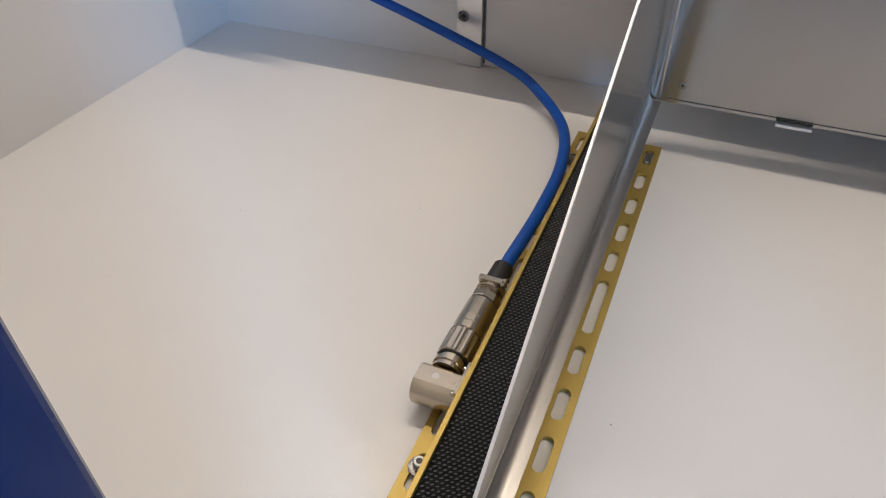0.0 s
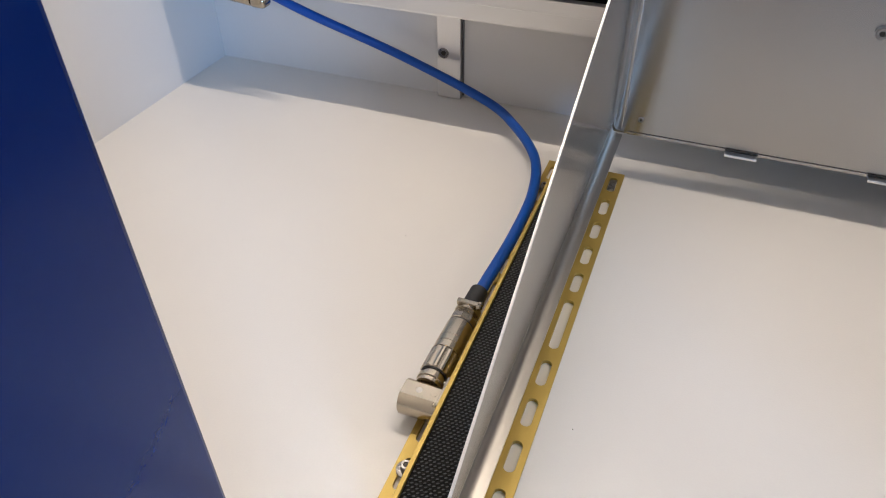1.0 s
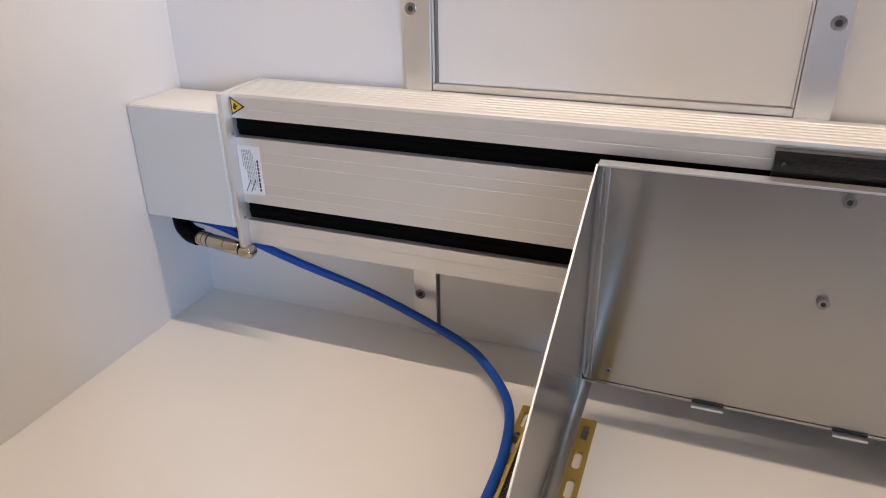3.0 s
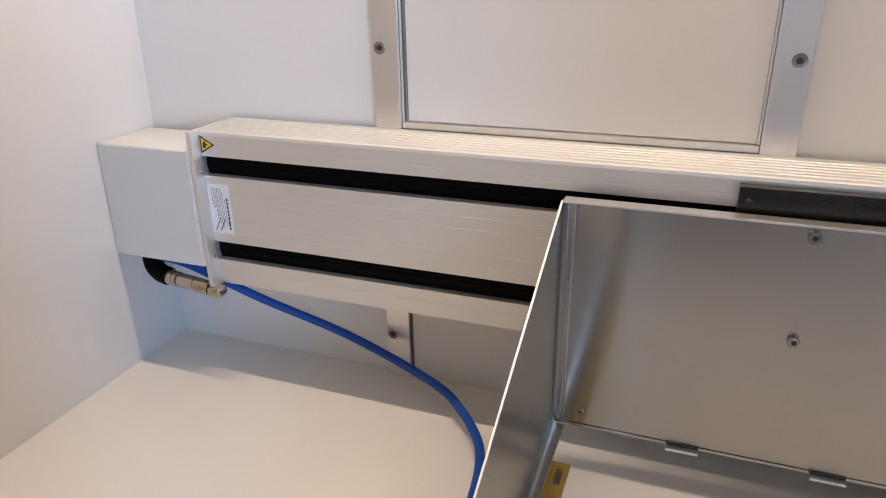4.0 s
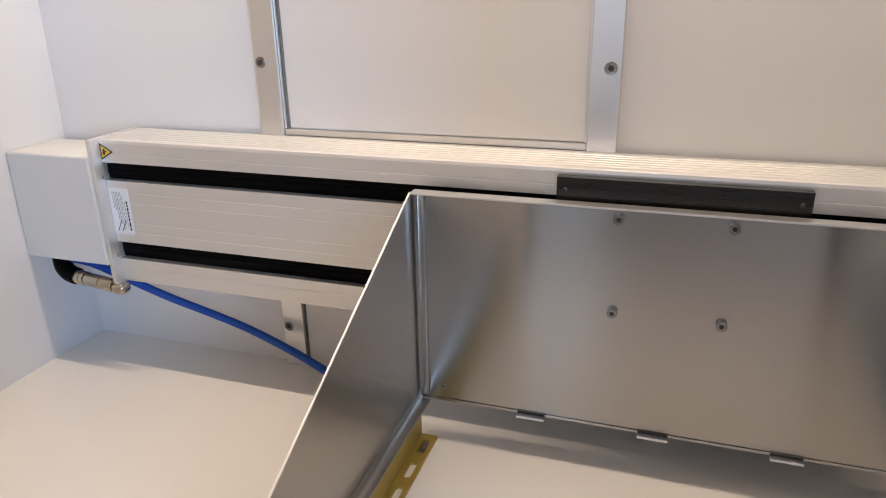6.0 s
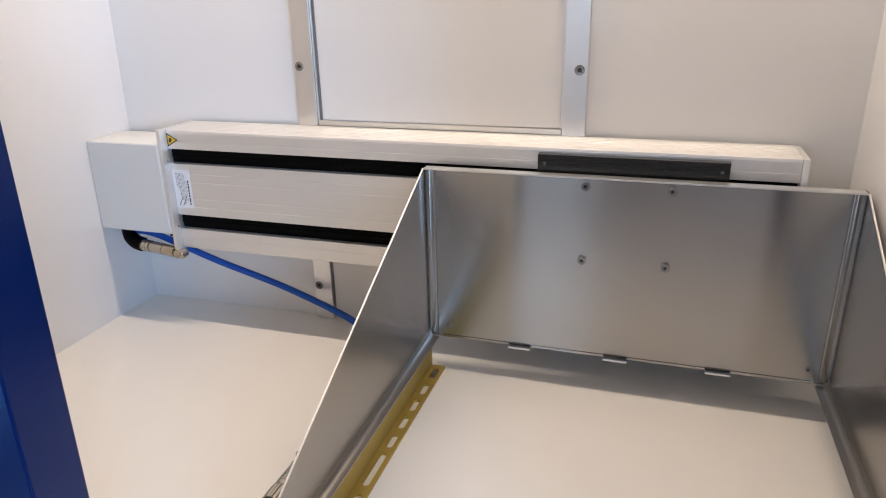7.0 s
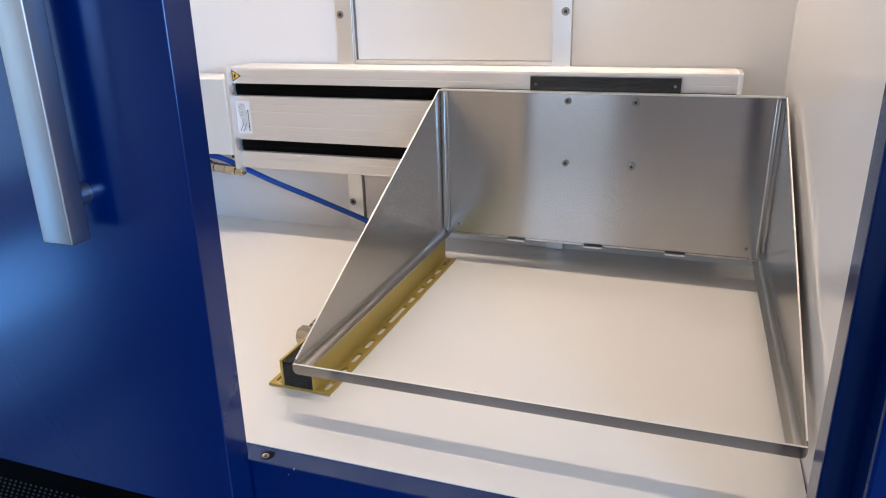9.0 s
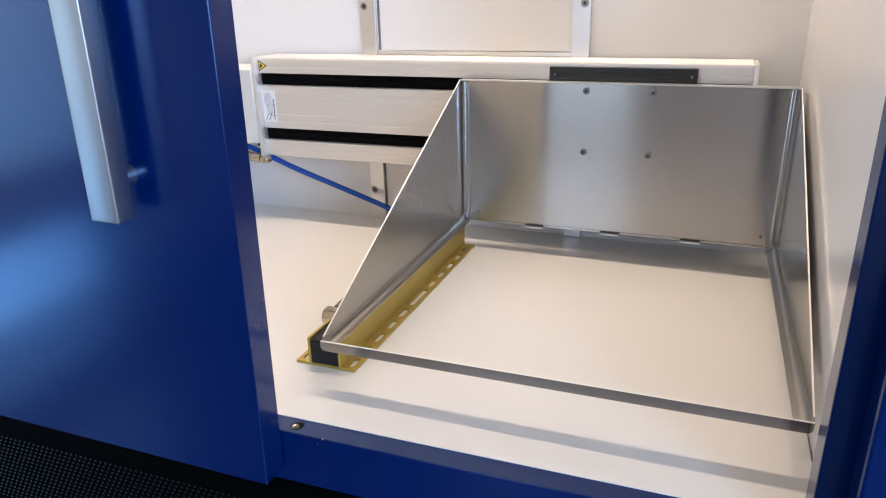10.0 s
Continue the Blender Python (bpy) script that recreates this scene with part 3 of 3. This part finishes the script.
# ---- gold rail ----
def gold_rail():
    r = thing("gold_rail", "gold anodised slotted rail with black twill insert on the floor", "rail")
    y0, y1 = 0.486, 1.046
    slots = [(c, 0.032) for c in (1.018, 0.967, 0.918, 0.870, 0.822, 0.689, 0.641, 0.593, 0.545, 0.506)] + [(0.757, 0.072)]
    holes = [obround(cx, c, ln if c > 0.52 else 0.026, 0.0100) for cx in (0.0005, -0.0775) for c, ln in slots]
    part("base", sheet([(-0.0885, y0), (0.0115, y0), (0.0115, y1), (-0.0885, y1)], holes, Matrix.Translation((0, 0, 0.0003)), 0.004), GOLD, r)
    for x in (-0.0660, -0.0155):
        part("upright", box(x, x + 0.004, y0, y1, 0.0044, 0.0455, 0.0004), GOLD, r)
    part("insert", box(-0.0618, -0.0157, y0 + 0.0012, y1 - 0.001, 0.0045, 0.0425, 0.0006), TWILL, r, "black twill-textured insert")
    # raised twill knots, their grey painting the glints on the black weave
    verts, faces = [], []
    row = 0
    y = y0 + 0.004
    while y < y1 - 0.004:
        for i in range(12):
            x = -0.0596 + 0.0037 * (i + 0.5 * (row % 2))
            if x > -0.0180:
                continue
            base = len(verts)
            for k in range(8):
                a = 2 * math.pi * k / 8
                u, w = 0.0014 * math.cos(a), 0.0006 * math.sin(a)
                verts.append((x + 0.87 * u - 0.5 * w, y + 0.5 * u + 0.87 * w, 0.0424))
            for k in range(8):
                a = 2 * math.pi * k / 8
                u, w = 0.0011 * math.cos(a), 0.0004 * math.sin(a)
                verts.append((x + 0.87 * u - 0.5 * w, y + 0.5 * u + 0.87 * w, 0.0431))
            faces += [(base + k, base + (k + 1) % 8, base + 8 + (k + 1) % 8, base + 8 + k) for k in range(8)]
            faces.append(tuple(base + 8 + k for k in range(8)))
        row += 1
        y += 0.0032
    me = bpy.data.meshes.new("twill")
    me.from_pydata(verts, [], faces)
    me.materials.append(TWILL_GLINT)
    me.shade_smooth()
    ob = new("twill_relief", me)
    ob.parent = r
    tagged(ob, kind="stuff")
    for k in range(14):
        z = 0.0062 + 0.0025 * k
        part("rib", box(-0.0600, -0.0170, y0 + 0.0004, y0 + 0.0012, z, z + 0.0014), BLACK_RUBBER, r)
    part("slot_nut", box(-0.0035, 0.0045, 1.008, 1.031, 0.0010, 0.0036, 0.0005), SCREW, r)
    return r


gold_rail()
for y, w in ((0.549, 0.0085), (0.979, 0.0070)):
    b = thing("cap_screw", "zinc-plated socket cap screw with washer in a rail slot", "screw", "rail screws")
    socket_screw(b, (-0.0775, y, 0.0044), (0, 0, 1), r=0.0048, h=0.0065, washer=w)


# ---- cable and its plugs ----
ROUTE = [(-0.0840, 0.735, 0.0260), (-0.0830, 0.760, 0.0270), (-0.078, 0.844, 0.029), (-0.083, 0.940, 0.022), (-0.104, 1.025, 0.017), (-0.150, 1.085, 0.023), (-0.206, 1.117, 0.037), (-0.348, 1.144, 0.071),
         (-0.473, 1.117, 0.1245), (-0.545, 1.100, 0.160), (-0.600, 1.095, 0.180), (-0.640, 1.092, 0.184), (-0.655, 1.085, 0.176)]
cable = tagged(part("motor_cable", tube(smooth_path(ROUTE), 0.0064), CABLE_BLUE, smooth=True), "thick blue motor cable curving up from floor to axis", "cable")


def floor_plug():
    g = thing("angled_plug", "nickel-plated angled round connector lying against the gold rail", "connector")
    z = 0.0240
    # elbow block: flat top, rounded outer end and belly
    blk = bmesh.new()
    prof = []
    for k in range(33):
        a = math.radians(118) + math.radians(304) * k / 32
        prof.append((0.6060 + 0.0158 * math.cos(a), 0.0215 + 0.0158 * math.sin(a)))
    join(blk, extrude_x(prof, -0.1045, -0.0665))
    bmesh.ops.recalc_face_normals(blk, faces=blk.faces)
    ends = [e for e in blk.edges if len(e.link_faces) == 2 and max(len(f.verts) for f in e.link_faces) > 8]
    bmesh.ops.bevel(blk, geom=ends, offset=0.0012, segments=2, affect="EDGES")
    sharpen(part("elbow", blk, NICKEL, g, "squared nickel elbow body"), 14)
    top = 0.0215 + 0.0158 * math.sin(math.radians(62))
    part("maker_mark", revolve([(0, 0.0030), (0.0002, 0.0030), (0.0003, 0.0027)], Matrix.Translation((-0.0890, 0.606, top - 0.0001)), 20), STEEL_EDGE, g, "small round embossed mark")
    part("dot", revolve([(0, 0.0028), (0.0003, 0.0026)], Matrix.Translation((-0.0755, 0.606, top - 0.0001)), 20), NICKEL, g)
    part("flange", box(-0.0700, -0.0662, 0.5925, 0.6255, 0.0055, 0.0395, 0.001), NICKEL, g)
    for y in (0.5965, 0.6215):
        socket_screw(g, (-0.0700, y, 0.034), (-1, 0, 0), r=0.0022, h=0.0028, mat=NICKEL)
    m = along((-0.0872, 0.620, z), (-0.0845, 0.757, z + 0.003))
    part("collar", revolve([(0, 0.0118), (0.004, 0.0118), (0.0045, 0.0130), (0.0085, 0.0130), (0.009, 0.0112), (0.016, 0.0112)], m, 40), NICKEL, g, smooth=True)
    part("coupling_nut", revolve([(0.0140, 0.0128), (0.0150, 0.0140, 1), (0.0385, 0.0140, 1), (0.0395, 0.0128)], m, 48, depth=0.0009), NICKEL, g, "ribbed nickel coupling nut")
    part("seal", revolve([(0.0130, 0.0126), (0.0141, 0.0126)], m, 40), BLACK_RUBBER, g)
    part("sleeve", revolve([(0.0395, 0.0122), (0.0400, 0.0133), (0.0470, 0.0133), (0.0474, 0.0128), (0.0480, 0.0128), (0.0484, 0.0134), (0.0545, 0.0134), (0.0549, 0.0130),
                            (0.0555, 0.0130), (0.0560, 0.0134), (0.0765, 0.0130), (0.0775, 0.0122)], m, 44), NICKEL, g, "", True)
    part("seal", revolve([(0.0772, 0.0126), (0.0782, 0.0126)], m, 40), BLACK_RUBBER, g)
    part("gland_nut", revolve([(0.0782, 0.0128), (0.0800, 0.0134), (0.0860, 0.0134), (0.0905, 0.0118), (0.0960, 0.0112)], m, 8), NICKEL, g, "faceted gland nut")
    part("strain_clamp", revolve([(0.0930, 0.0118), (0.0940, 0.0126), (0.1010, 0.0126), (0.1020, 0.0118)], m, 26), NICKEL, g, "", True)
    for dz in (0.096, 0.101):
        socket_screw(g, m @ Vector((-0.0105, 0.0115, dz)), m.to_3x3() @ Vector((-0.9, 0.45, 0)), r=0.0026, h=0.0042, mat=NICKEL)
    part("clamp_bar", box(-0.0965, -0.0745, 0.7160, 0.7215, 0.0340, 0.0400, 0.0010), NICKEL, g)
    part("boot", revolve([(0.1005, 0.0092), (0.1015, 0.0100), (0.1290, 0.0092), (0.1300, 0.0080)], m, 28), BLACK_RUBBER, g, "black rubber boot", True)
    return g


floor_plug()


def axis_plug():
    g = thing("motor_plug", "nickel-plated angled connector under the motor cover", "connector")
    m = along((-0.5300, 1.0720, 0.1555), (-0.660, 1.080, 0.1650))
    el = box(-0.5390, -0.5140, 1.0620, 1.0840, 0.1455, 0.1620, 0.006, 4)
    part("elbow", el, NICKEL, g, "rounded nickel elbow body", True)
    part("sleeve", revolve([(0.0080, 0.0098), (0.0100, 0.0108), (0.0330, 0.0108), (0.0335, 0.0102), (0.0345, 0.0102), (0.0350, 0.0112), (0.0640, 0.0108), (0.0650, 0.0100)], m, 32), NICKEL, g, "", True)
    part("seal", revolve([(0.0642, 0.0106), (0.0665, 0.0106)], m, 32), BLACK_RUBBER, g)
    part("coupling_nut", revolve([(0.0580, 0.0108), (0.0585, 0.0116), (0.0640, 0.0116), (0.0645, 0.0106), (0.0665, 0.0106), (0.0670, 0.0116), (0.0725, 0.0116), (0.0730, 0.0106), (0.0750, 0.0106),
                                  (0.0755, 0.0116), (0.0810, 0.0116), (0.0820, 0.0102)], m @ Matrix.Translation((0, 0, 0.008)), 36), NICKEL, g, "ringed nickel coupling nut", True)
    path = smooth_path([(-0.616, 1.0775, 0.1620), (-0.632, 1.079, 0.1650), (-0.646, 1.083, 0.1730), (-0.652, 1.087, 0.1860), (-0.652, 1.088, 0.1925)], 8)
    part("boot", tube(path, 0.0142, 20), BLACK_BAND, g, "black bent rubber boot", True)
    return g


axis_plug()

# ---- the room round the cabinet ----
structure("ground", box(-3.1, 3.1, -3.3, 2.0, -1.22, -1.20), ROOM_FLOOR, "dark grey workshop floor round the cabinet", "floor")
wf = thing("wall_front", "plain light room wall with an upright window opening", "wall", kind="structure")
for x0, x1, z0, z1 in ((-3.1, FWX0, -1.20, 2.05), (FWX1, 3.1, -1.20, 2.05), (FWX0, FWX1, -1.20, FWZ0), (FWX0, FWX1, FWZ1, 2.05)):
    part("wall_piece", box(x0, x1, -3.4, -3.3, z0, z1), ROOM_WALL, wf)
structure("wall_rear", box(-3.1, 3.1, 2.0, 2.1, -1.20, 2.05), ROOM_WALL, "plain light room wall behind the cabinet", "wall")
structure("room_ceiling", box(-3.1, 3.1, -3.3, 2.0, 2.05, 2.15), ROOM_WALL, "plain light room ceiling", "ceiling")


def window_wall(name, x0, x1, ya, yb, za, zb, rail=None):
    w = thing(name, "plain light room wall with a large window opening", "wall", kind="structure")
    for y0, y1, z0, z1 in ((-3.3, ya, -1.20, 2.05), (yb, 2.0, -1.20, 2.05), (ya, yb, -1.20, za), (ya, yb, zb, 2.05)):
        if y1 - y0 > 0.01 and z1 - z0 > 0.01:
            part("wall_piece", box(x0, x1, y0, y1, z0, z1), ROOM_WALL, w)
    # unseen filler, added to shut out the sky between the two lamps
    if rail:
        part("sky_blocker", box(x0, x1, ya, yb, *rail), ROOM_WALL, w)


window_wall("wall_window_side", -3.2, -3.1, -2.70, -1.19, -1.195, 0.77, (-0.74, -0.36))
window_wall("wall_window_far", 3.1, 3.2, -3.2, -1.9, -0.05, 1.95)
# outer shell of the cabinet
structure("cabinet_side", box(-0.84, -0.80, 0.337, 1.25, -0.60, 1.36, 0.003), BLUE, "blue painted outer side panel of the cabinet", "panel")
structure("cabinet_base", box(-0.80, 0.72, 0.38, 1.25, -1.20, -0.03), BLUE, "blue painted cabinet base carrying the work chamber", "panel")

# a few dark specks of dirt on the cabinet floor
rng = random.Random(11)
for x, y in ((-0.205, 0.835), (0.040, 0.640), (0.205, 0.560), (-0.380, 0.760), (0.330, 0.780), (0.120, 0.455), (-0.160, 0.480)):
    r = rng.uniform(0.0004, 0.0008)
    part("speck", revolve([(0, r), (0.0003, r * 0.6)], Matrix.Translation((x, y, 0)), 6), DARK_STEEL, floor)
